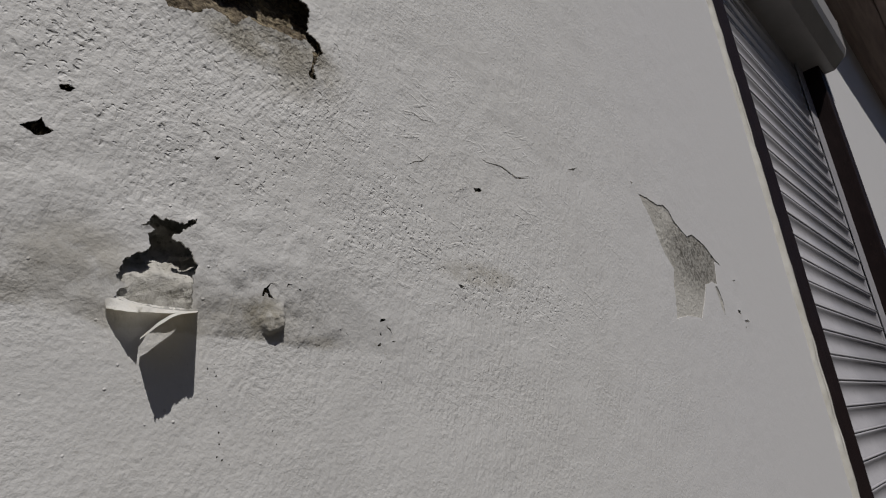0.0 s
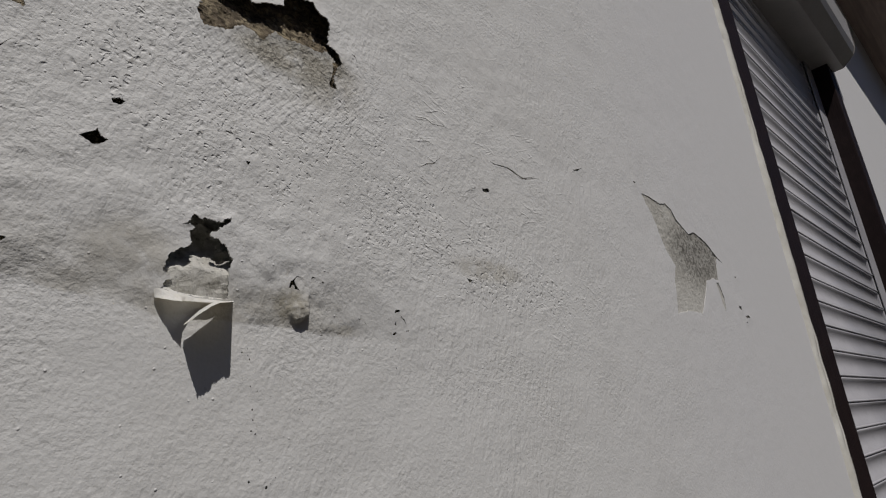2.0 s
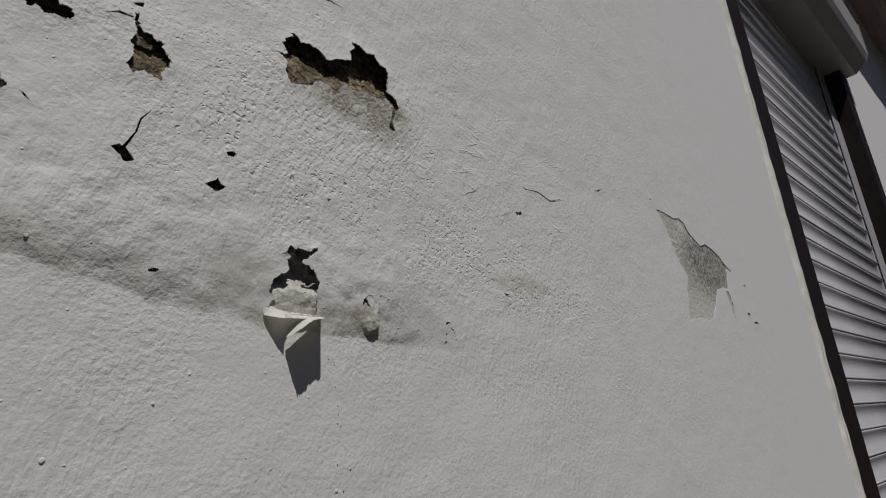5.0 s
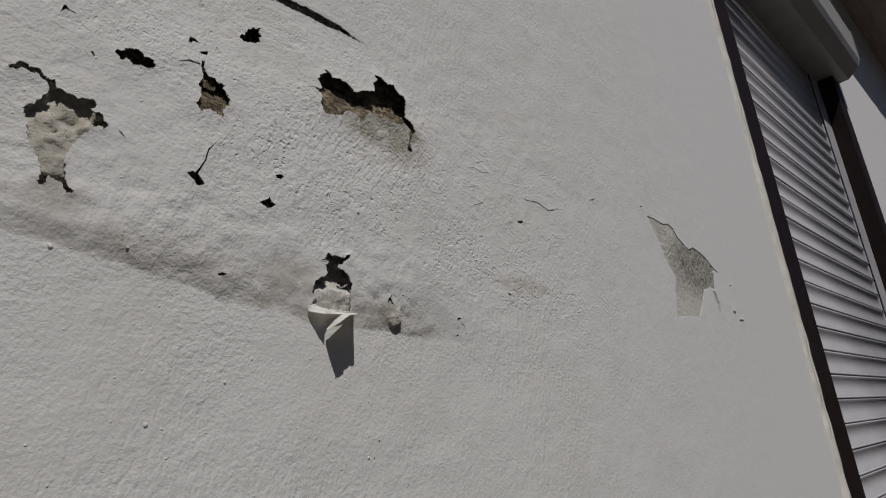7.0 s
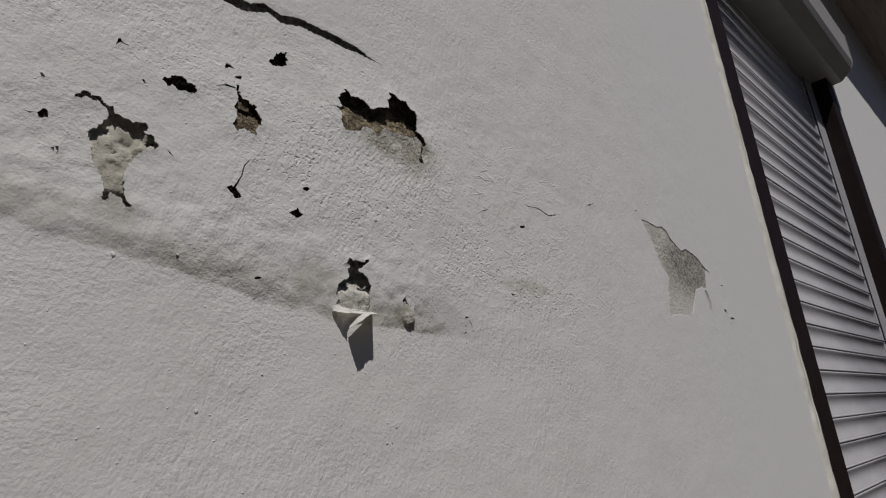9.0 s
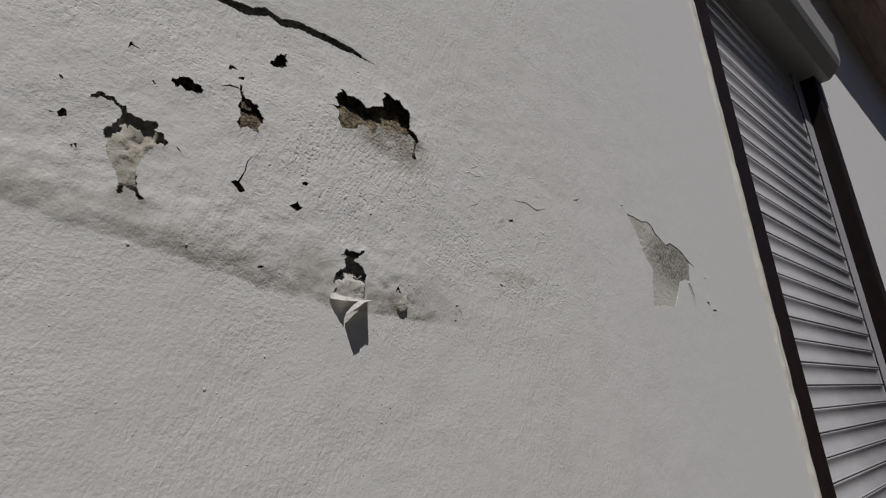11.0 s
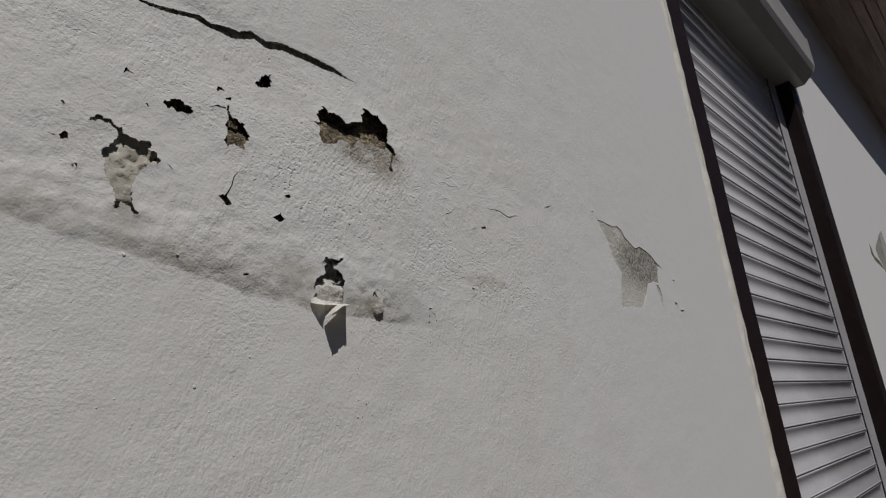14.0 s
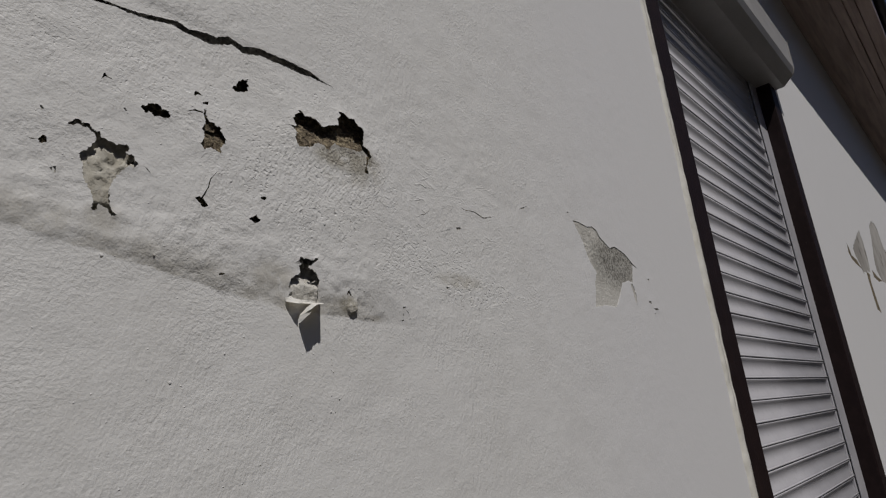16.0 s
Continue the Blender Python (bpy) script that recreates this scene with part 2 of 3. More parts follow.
# ---- building blocks ----
def part(name, bm, material, parent=None, label="", smooth=False):
    me = bpy.data.meshes.new(name)
    bm.to_mesh(me)
    bm.free()
    me.materials.append(material)
    if smooth:
        me.polygons.foreach_set("use_smooth", [True] * len(me.polygons))
    ob = new(name, me)
    ob.parent = parent
    return tagged(ob, label)


def box(bm, x0, x1, y0, y1, z0, z1, bevel=0.0):
    made = bmesh.ops.create_cube(bm, size=1.0, matrix=Matrix.LocRotScale(((x0 + x1) / 2, (y0 + y1) / 2, (z0 + z1) / 2), None, (x1 - x0, y1 - y0, z1 - z0)))
    if bevel:
        edges = {e for v in made["verts"] for e in v.link_edges}
        bmesh.ops.bevel(bm, geom=list(edges), offset=bevel, segments=2, affect="EDGES", profile=0.5)
    return bm


def boxes(*rows, bevel=0.0):
    bm = bmesh.new()
    for r in rows:
        box(bm, *r, bevel=bevel)
    return bm


def sweep(profile, x0, x1, steps=1, wave=0.0):
    """A solid of one (y, z) outline drawn along x."""
    bm = bmesh.new()
    rings = []
    for i in range(steps + 1):
        x = x0 + (x1 - x0) * i / steps
        rings.append([bm.verts.new((x, y + wave * noise.noise((x * 7, z * 9, 3)), z + wave * noise.noise((x * 7, y * 9, 8)))) for y, z in profile])
    for a, b in zip(rings, rings[1:]):
        for j in range(len(profile)):
            k = (j + 1) % len(profile)
            bm.faces.new((a[j], b[j], b[k], a[k]))
    bm.faces.new(rings[0])
    bm.faces.new(rings[-1][::-1])
    bmesh.ops.recalc_face_normals(bm, faces=bm.faces)
    return bm


def smooth(a, b, v):
    t = min(1.0, max(0.0, (v - a) / (b - a)))
    return t * t * (3 - 2 * t)


def ledge(x):
    """Height of the lower edge of the blistered coat along the wall."""
    x += 0.012 * noise.noise((x * 30, 0, 4)) + 0.006 * noise.noise((x * 90, 0, 6))
    if x < 0.20:
        return 1.276 - 0.20 * (x - 0.03) + 0.003 * noise.noise((x * 110, 1, 4))
    return 1.242 - 0.03 * (x - 0.20)


def relief(x, z):
    """How far the painted face stands behind (+) or before (-) the wall plane, in metres."""
    t = min(1.0, max(0.0, (z - ledge(x)) / (0.011 + 0.029 * smooth(0.07, 0.20, x))))
    swell = -0.0038 * (1 - (1 - t) ** 2) * (1 - smooth(1.34, 1.46, z)) * (1 - smooth(0.27, 0.36, x)) * (0.9 + 0.25 * noise.noise((x * 14, z * 20, 2))) * (0.36 + 0.64 * smooth(0.05, 0.19, x))
    step = -0.0011 * smooth(-0.004, 0.007, z - 1.446 + 0.02 * (x - 0.16)) * (1 - smooth(1.46, 1.60, z)) * (1 - smooth(0.22, 0.27, x))
    worn = (1 - smooth(0.45, 0.95, x)) * 0.75 + 0.25
    lumps = 0.0004 * noise.noise((x * 24, z * 30, 0)) + 0.0003 * noise.noise((x * 75, z * 75, 5)) * (0.4 + 0.6 * smooth(1.22, 1.30, z))
    fine = 0.0002 * noise.noise((x * 190, z * 190, 9)) * smooth(-0.02, 0.03, z - ledge(x))
    # lumps of the blistered coat
    band = smooth(-0.004, 0.008, z - ledge(x)) * (1 - smooth(0.03, 0.07, z - ledge(x))) * (1 - smooth(0.25, 0.33, x))
    band *= 0.0005 * noise.noise((x * 60, z * 75, 12)) + 0.00055 * noise.noise((x * 130, z * 150, 13))
    # a small blister lifted at its lower tip, and a crescent of raised paint beside it
    low = 1.2425 + 0.44 * max(0.0, 0.2583 - x) + 0.45 * max(0.0, x - 0.2583) + 0.0006 * noise.noise((x * 500, 0, 2))
    side = 0.2652 + 0.0009 * noise.noise((0, z * 420, 5))
    blister = -0.0024 * smooth(0.247, 0.263, x) * (1 - smooth(side - 0.0006, side + 0.0006, x)) * smooth(low - 0.0004, low + 0.0006 + 0.006 * (1 - smooth(0.252, 0.260, x)), z) * (1 - smooth(1.246, 1.259, z))
    blister *= 1 + 0.30 * noise.noise((x * 200, z * 620, 3)) + 0.2 * noise.noise((x * 420, z * 900, 4))
    low = 1.238 + 11.4 * (x - 0.269) ** 2
    crescent = -0.0006 * smooth(-0.0005, 0.0030, z - low) * (1 - smooth(0.006, 0.020, z - low)) * smooth(0.262, 0.272, x) * (1 - smooth(0.286, 0.300, x))
    return swell + step + (lumps + fine) * worn + band + blister + crescent


def ragged(points, amount=0.0008, step=0.0005, seed=0):
    """A torn outline: corners given in millimetres (x, z), split finely and roughened."""
    out = []
    p = [Vector((a / 1000, b / 1000)) for a, b in points]
    for a, b in zip(p, p[1:] + p[:1]):
        n = max(1, int((b - a).length / step))
        for i in range(n):
            q = a.lerp(b, i / n)
            k = 420.0
            out.append(q + Vector((noise.noise((q.x * k, q.y * k, seed)), noise.noise((q.x * k, q.y * k, seed + 7)))) * amount * 1.8
                       + Vector((noise.noise((q.x * 4 * k, q.y * 4 * k, seed)), noise.noise((q.x * 4 * k, q.y * 4 * k, seed + 7)))) * amount * 1.3)
    return out


def inside(poly, pts):
    """Which of the points (n, 2) lie within the outline."""
    res = np.zeros(len(pts), bool)
    q = np.array([tuple(v) for v in poly])
    for (x0, z0), (x1, z1) in zip(q, np.roll(q, -1, 0)):
        cross = (z0 > pts[:, 1]) != (z1 > pts[:, 1])
        if z0 != z1:
            res ^= cross & (pts[:, 0] < (x1 - x0) * (pts[:, 1] - z0) / (z1 - z0) + x0)
    return res


def nearest(poly, pts):
    """Distance from each point to the outline's corners."""
    q = np.array([tuple(v) for v in poly])
    return np.sqrt(((pts[:, None, :] - q[None]) ** 2).sum(2)).min(1)


def lattice(x0, x1, z0, z1, step, rng, holes=()):
    """Jittered grid points in a rectangle, outside the rectangles in holes."""
    xs, zs = np.meshgrid(np.arange(x0, x1, step), np.arange(z0, z1, step))
    pts = np.stack([xs.ravel(), zs.ravel()], 1) + rng.uniform(-0.28, 0.28, (xs.size, 2)) * step
    for a, b, c, d in holes:
        pts = pts[~((pts[:, 0] > a) & (pts[:, 0] < b) & (pts[:, 1] > c) & (pts[:, 1] < d))]
    return pts


def paint_skin(name, outline, pts, cuts, parent, label, depth=relief, thick=0.0006):
    """A coat of paint over the rectangle outline with the torn cuts left open, its edges a little lifted."""
    from mathutils.geometry import delaunay_2d_cdt
    x0, x1, z0, z1 = outline
    rim = [Vector((a, b)) for a, b in ((x0, z0), (x1, z0), (x1, z1), (x0, z1))]
    co, edges = list(rim), [(0, 1), (1, 2), (2, 3), (3, 0)]
    keep = np.ones(len(pts), bool)
    for cut, _ in cuts:
        c = np.array([tuple(v) for v in cut])
        lo, hi = c.min(0) - 0.012, c.max(0) + 0.012
        idx = np.where(((pts > lo) & (pts < hi)).all(1))[0]
        if len(idx):
            keep[idx] &= nearest(cut, pts[idx]) > 0.0006
        n = len(co)
        co += cut
        edges += [(n + i, n + (i + 1) % len(cut)) for i in range(len(cut))]
    co += [Vector(p) for p in pts[keep]]
    verts, _, faces, _, _, _ = delaunay_2d_cdt(co, edges, [], 0, 1e-6)
    v = np.array([tuple(p) for p in verts])
    f = np.array(faces)
    mid = v[f].mean(1)
    gone = np.zeros(len(f), bool)
    curls = np.zeros(len(v))
    for cut, curl in cuts:
        gone |= inside(cut, mid)
        c = np.array([tuple(p) for p in cut])
        idx = np.where(((v > c.min(0) - 0.012) & (v < c.max(0) + 0.012)).all(1))[0]
        curls[idx] = np.maximum(curls[idx], curl * np.exp(-nearest(cut, v[idx]) / 0.0035))
    f = f[~gone]
    y = np.array([depth(a, b) for a, b in v]) - curls
    me = bpy.data.meshes.new(name)
    me.from_pydata(np.stack([v[:, 0], y, v[:, 1]], 1).tolist(), [], f.tolist())
    bm = bmesh.new()
    bm.from_mesh(me)
    bpy.data.meshes.remove(me)
    loose = [q for q in bm.verts if not q.link_faces]
    bmesh.ops.delete(bm, geom=loose, context="VERTS")
    bmesh.ops.recalc_face_normals(bm, faces=bm.faces)
    if sum(q.normal.y for q in bm.faces) > 0:
        bmesh.ops.reverse_faces(bm, faces=bm.faces)
    for q in bm.faces:
        q.smooth = True
    torn = [e for e in bm.edges if e.is_boundary and not any(abs(w.co.x - a) < 1e-4 for w in e.verts for a in (x0, x1)) and not any(abs(w.co.z - a) < 1e-4 for w in e.verts for a in (z0, z1))]
    for e in torn:
        e.smooth = False
    grown = bmesh.ops.extrude_edge_only(bm, edges=torn)["geom"]
    for q in grown:
        if isinstance(q, bmesh.types.BMVert):
            q.co.y += thick
        elif isinstance(q, bmesh.types.BMFace):
            q.smooth = False
    return part(name, bm, PAINT, parent, label)


def bare_patch(cut, top, low, material, parent, label, seed=0, step=0.0012, depth=relief, grain=0.0018, wide=0.009, foot=0.0):
    """The hollow behind a torn hole: top metres deep under its upper edge, low at its foot."""
    c = np.array([tuple(v) for v in cut])
    (x0, z0), (x1, z1) = c.min(0) - wide, c.max(0) + wide
    bm = bmesh.new()
    nx, nz = max(4, int((x1 - x0) / step)), max(4, int((z1 - z0) / step))
    rows = []
    for j in range(nz + 1):
        z = z0 + (z1 - z0) * j / nz
        k = smooth(0.25, 0.72, (z - z0 - wide) / max(1e-4, z1 - z0 - 2 * wide))
        rows.append([])
        for i in range(nx + 1):
            x = x0 + (x1 - x0) * i / nx
            f = 160.0
            rough = noise.fractal((x * f, z * f, seed), 0.8, 2.1, 4) + 0.8 * noise.noise((x * 55, z * 55, seed + 3))
            rough += 0.7 * noise.noise((x * 620, z * 620, seed))
            d = low + (top - low) * k + grain * rough * (0.4 + 0.6 * (low + (top - low) * k) / max(top, 1e-5))
            d += foot * (1 - smooth(0.05, 0.16, (z - z0 - wide) / max(1e-4, z1 - z0 - 2 * wide)))
            rows[-1].append(bm.verts.new((x, depth(x, z) + max(0.0005, d), z)))
    for a, b in zip(rows, rows[1:]):
        for i in range(nx):
            bm.faces.new((a[i], a[i + 1], b[i + 1], b[i])).smooth = True
    return part("bare_plaster", bm, material, parent, label)


# ---- ground ----
bm = bmesh.new()
bmesh.ops.create_grid(bm, x_segments=40, y_segments=40, size=400)
tagged(part("ground", bm, PAVE), "worn dark asphalt in full sun", "ground", kind="structure")

# unseen wall added behind the camera to block part of the sky and deepen shadows
tagged(part("sky_block_wall", boxes((-30, 30, -6.3, -6.0, 0, 5.2)), plaster("ochre sky-block render", (0.30, 0.25, 0.19), (0.24, 0.20, 0.15), 20, 0.004)), "unseen ochre wall added behind the camera to cut sky light", "wall", kind="structure")

# ---- wall ----
# the opening of the shuttered window: outer edges of the brown frame
WX0, WX1, WZ0, WZ1 = 1.086, 2.250, 0.55, 2.245
FACE, SHUT = 0.077, 0.052
WL, WR, WT = -2.5, 12.0, 3.02
wall = part("wall_front", boxes((WL, WX0, 0.016, 0.32, 0, WT), (WX1, WR, 0.016, 0.32, 0, WT), (WX0, WX1, 0.016, 0.32, WZ1, WT), (WX0, WX1, 0.016, 0.32, 0, WZ0), (WX0, WX1, 0.20, 0.32, WZ0, WZ1)), LIME)
tagged(wall, "white-painted rendered outside wall with blistered peeling paint", "wall", kind="structure")

rng = np.random.default_rng(4)
TORN = []


def torn(points, top, low, material, label, curl=0.0003, amount=0.0008, seed=0, foot=0.0, grain=0.0018):
    cut = ragged(points, amount, seed=seed)
    TORN.append((cut, curl))
    bare_patch(cut, top, low, material, wall, label, seed, foot=foot, grain=grain)
    return cut


SHELL = "crumbling sandy render behind torn paint"
torn([(209.7, 1396.7), (212, 1400.7), (217, 1403.9), (214.7, 1406.1), (219.7, 1405.3), (220.9, 1401.9), (227.1, 1403.8), (234, 1401.9), (238.1, 1397.8), (248.7, 1403.5), (255.7, 1405.2), (255.4, 1412.2), (258.7, 1415.4), (257, 1418.9), (262.2, 1419.5), (268.5, 1416), (273.6, 1417.6), (277.3, 1411.9), (282.4, 1411.8), (284, 1406), (282.3, 1402), (281.4, 1393.7),
      (287.2, 1390.5), (289.7, 1385.1), (285, 1377.8), (283.6, 1372.3), (285.6, 1367), (280.3, 1367.5), (283.2, 1377.2), (284, 1385.2), (280.1, 1388.3), (275.1, 1385.2), (266.7, 1386.1), (254.9, 1384.5), (249.4, 1386.5), (243.4, 1378.1), (237.2, 1381.3), (233, 1381.7), (224.7, 1374.9), (214.2, 1373), (210.6, 1380.3), (213.9, 1384.5), (207.4, 1389.9), (213.2, 1390.4)],
     0.0088, 0.0016, SAND, SHELL, 0.00064, 0.0006, seed=1)
torn([(136.9, 1377.1), (138.3, 1378.4), (138.9, 1371.6), (145.3, 1368.6), (149.6, 1367), (149.9, 1363.3), (153.9, 1359.6), (152.7, 1355.8), (149.7, 1353.3), (149.3, 1348.7), (146, 1348.8), (143.2, 1350.5), (139.7, 1349.3), (137.6, 1347.6), (135.6, 1350.9), (137.7, 1357.2), (136.7, 1362.5), (137.8, 1368.5)], 0.0062, 0.0016, SAND, SHELL, 0.00048, seed=2)
torn([(157.4, 1403.8), (162.3, 1407.6), (163.7, 1413), (167.4, 1414.6), (171.7, 1417), (170.6, 1412.6), (172.6, 1411.2), (169.4, 1405.5), (165.2, 1402.5), (161.2, 1402.5)], 0.0095, 0.0075, SAND, "deep shaded hollow behind a torn hole", 0.00040, seed=3)
torn([(95.9, 1367.7), (98.6, 1368.1), (100.6, 1370.3), (105.2, 1371.8), (107.7, 1369.5), (111.5, 1368.4), (113.1, 1366.8), (114.1, 1363.5), (110.6, 1363), (106.9, 1363.4), (103.9, 1361.9), (101.4, 1364.1), (97.8, 1362.8)], 0.0070, 0.0050, SAND, "deep shaded hollow behind a torn hole", 0.00040, seed=4)
torn([(55.4, 1339.9), (58.2, 1344.6), (60.6, 1345.5), (62.4, 1344), (67, 1344), (68.4, 1341.4), (70.8, 1340.3), (73.1, 1341.1), (73, 1338.5), (74.4, 1337.4), (79.2, 1336.7), (82.7, 1335.3), (88.7, 1336.9), (89.7, 1334.3), (88.4, 1331.9), (92.7, 1329.7), (95.6, 1326), (93.8, 1322.3), (90.2, 1322.8), (86.8, 1319.4), (83.1, 1313.1), (80.7, 1308.5), (80, 1302.3), (81, 1294.3), (84.5, 1289.2), (81.4, 1289.1), (79.6, 1292.8), (75.2, 1294.7), (73.1, 1290), (70.6, 1290.9), (71.9, 1296), (70.4, 1302.3), (66.1, 1307.7), (65, 1313.9), (64.4, 1319.1), (62.1, 1323.8), (65.6, 1326.7), (69.1, 1331.2), (71.4, 1335.4), (69.9, 1338.1), (67.4, 1341), (63.4, 1341.5), (59.6, 1342)], 0.0030, 0.0003, PALE, "pale beige plaster bared by fallen paint", 0.0004, 0.0006, seed=5, foot=0.004)
torn([(41.4, 1326.6), (44, 1329.9), (45.6, 1329.5), (46.1, 1325.9), (44, 1324.6), (42.2, 1324.9)], 0.0050, 0.0035, SAND, "small dark hole in the paint", 0.00024, 0.0002, seed=6)
torn([(48.3, 1311.2), (49.8, 1311.9), (50, 1309.4), (49.1, 1310)], 0.0040, 0.0030, SAND, "small dark hole in the paint", 0.00020, 0.0002, seed=7)
torn([(131.8, 1310.8), (134.8, 1312.8), (136.1, 1312.1), (140.4, 1320), (142.1, 1327.1), (147.7, 1334.3), (142.8, 1326.6), (141.4, 1320.3), (137.4, 1311.8), (140.4, 1308.4), (141.1, 1307.2), (138.4, 1305.6), (136.8, 1305.5), (135.8, 1307.7)], 0.0055, 0.0045, SAND, "hooked crack and hole in the paint", 0.00032, 0.0001, seed=8)
torn([(179.8, 1321.9), (182.7, 1323.3), (185, 1322.4), (183.4, 1320.5), (180.5, 1320.2)], 0.0040, 0.0030, SAND, "small dark hole in the paint", 0.00020, 0.0002, seed=9)
torn([(170.6, 1303.9), (173.7, 1306), (176.4, 1308), (177.3, 1305.5), (180.2, 1304.5), (177.4, 1301.9), (175.1, 1301.3)], 0.0050, 0.0040, SAND, "small dark hole in the paint", 0.00024, 0.0002, seed=10)
torn([(129.7, 1387.4), (130.6, 1391), (133.4, 1390.9), (136.2, 1388.8), (132.4, 1388.7), (131.3, 1387)], 0.0030, 0.0025, SAND, "hooked split in the paint", 0.00016, 0.0001, seed=11)
torn([(136, 1383.7), (140.3, 1385.9), (140.2, 1383.1), (136.6, 1382.4)], 0.0030, 0.0025, SAND, "pinhole in the paint", 0.00016, 0.0001, seed=12)
torn([(85.1, 1361.7), (86.2, 1362.2), (87.7, 1359.7), (86.6, 1359.9)], 0.0030, 0.0025, SAND, "pinhole in the paint", 0.00016, 0.0001, seed=13)
torn([(255.1, 1257.5), (256.2, 1260.7), (257.2, 1261.3), (259.1, 1263.1), (262.2, 1263), (259.4, 1262.7), (257.9, 1260.9), (258.8, 1258.7), (260.6, 1256.7), (258.1, 1257.3), (257.8, 1258.6), (257, 1259), (256.4, 1257.6)], 0.0040, 0.0030, SAND, "curved split in the paint", 0.00040, 0.0001, seed=15)
torn([(72.4, 1381.1), (73.4, 1382.2), (74.9, 1380.4), (77.1, 1380), (78.3, 1379.1), (75.7, 1379.4), (73.5, 1379.8), (71.5, 1376.8)], 0.0030, 0.0025, SAND, "curved split in the paint", 0.00032, 0.0001, seed=16)
torn([(208.7, 1277.5), (210.9, 1279), (212.7, 1282.1), (215.3, 1281), (218.2, 1281.6), (223.4, 1280.4), (225.6, 1282.7), (227.9, 1284), (228.6, 1282.2), (226.5, 1280.6), (223.4, 1278.3), (219.7, 1275), (222.6, 1273.4), (226.4, 1270.8), (229.2, 1265.9), (227.4, 1261.5), (228.6, 1250.4), (224.3, 1249.5), (213, 1249.4), (201.4, 1250.7), (205.3, 1255.8), (202.1, 1258.2), (204.5, 1265.3), (209.4, 1268), (212, 1270.5), (211.2, 1274.4), (213.2, 1277), (210.9, 1278.2)],
     0.0105, 0.0012, LIME, "off-white plaster in a hole above a hanging flake", 0.00040, 0.0005, seed=17)
torn([(58.3, 1432.8), (71.5, 1435.4), (83.7, 1435.6), (92.8, 1436.6), (105.9, 1440), (117.8, 1442.6), (126, 1440), (136.5, 1442.6), (147.4, 1442.9), (155.4, 1447.9), (168, 1444.7), (180.4, 1448.6), (191.9, 1448.5), (207.6, 1448.5), (229.9, 1447.3), (243.1, 1443.3), (254, 1442.1), (243.2, 1441.8), (229.2, 1442.7), (213.7, 1441.8), (203, 1442.6), (192.7, 1442.4), (182.6, 1442.7), (168, 1438.3), (158.8, 1442.2), (147.4, 1436.5), (140.8, 1434.4), (132.2, 1435.8), (121.9, 1436.1), (113.8, 1437.9), (104.1, 1435.4), (92.9, 1433.5), (83.8, 1433), (76.7, 1433.8), (58.4, 1431.1)], 0.0060, 0.0052, GREY, "shaded gap of a long open crack", 0.00016, 0.0004, seed=18)
torn([(633, 1393.6), (647.1, 1394), (669.4, 1391.2), (682.4, 1394.4), (693.4, 1390.8), (701.1, 1381.6), (714.5, 1375), (724, 1370), (738.9, 1374.8), (757.8, 1371.1), (770.1, 1367.1), (784.2, 1358.1), (802.8, 1350.4), (787, 1353.5), (780.7, 1338.6), (776.8, 1327.5), (770.6, 1327), (764.2, 1328), (743.9, 1322.5), (732.8, 1307), (713.4, 1285.9), (682.6, 1286.3), (655.8, 1281.2), (662.3, 1300), (666.1, 1315.2), (673.7, 1329), (661.6, 1341.1), (654.8, 1355.3), (648.7, 1371.9), (638.6, 1384.7)],
     0.0007, 0.0001, SPECKLED, "speckled grey render where a paint patch fell off", 0.0, 0.0005, seed=19, grain=0.0005)
torn([(768.5, 1324), (774.8, 1324.5), (779.5, 1315), (781.4, 1307.4), (778.6, 1293.4), (772.5, 1301.8), (771.8, 1312)], 0.0060, 0.0050, SAND, "open crack below a fallen paint patch", 0.0002, 0.0004, seed=25)
torn([(409, 1363.8), (414.9, 1362.6), (429.5, 1363.8), (440.1, 1360.9), (447.4, 1359.9), (466, 1365.4), (447.3, 1359.1), (438.9, 1359.8), (428.4, 1362.8), (413.9, 1361.8)], 0.0010, 0.0009, SAND, "hairline crack in the paint", 0.00012, 0.0001, seed=20)
torn([(398.2, 1340.3), (404.5, 1342), (406, 1340.5), (400.3, 1337.1)], 0.0024, 0.0006, LIME, "small pit in the paint", 0.00016, 0.0001, seed=21)
torn([(315.4, 1252), (316.2, 1253.4), (318.7, 1253.8), (319.4, 1253.1), (317.6, 1252.4), (316.1, 1251.8)], 0.0030, 0.0025, SAND, "pinhole in the paint", 0.00016, 0.0001, seed=22)
torn([(313.7, 1241.2), (314.7, 1242), (316.1, 1242.6), (316.4, 1241.6), (315.1, 1240.8)], 0.0030, 0.0025, SAND, "pinhole in the paint", 0.00016, 0.0001, seed=23)
torn([(319.3, 1251.3), (320.6, 1249.8), (322.1, 1249.4), (323.3, 1246.1), (321.6, 1248.6), (320.2, 1249.3)], 0.0025, 0.0020, SAND, "thin split in the paint", 0.00016, 0.0001, seed=24)
for hole in ([(315.2, 1246.1), (316.3, 1247.7), (316.6, 1245.4)], [(314.8, 1233.5), (316, 1234.8), (315.5, 1233.3)], [(314.5, 1224.3), (315, 1225.8), (315.2, 1224.3)], [(322.8, 1243.7), (324.6, 1243.8), (324.9, 1243.3), (323.1, 1243.2)]):
    torn(hole, 0.0025, 0.0020, SAND, "pinhole in the paint", 0.0001, 0.0001, seed=26)

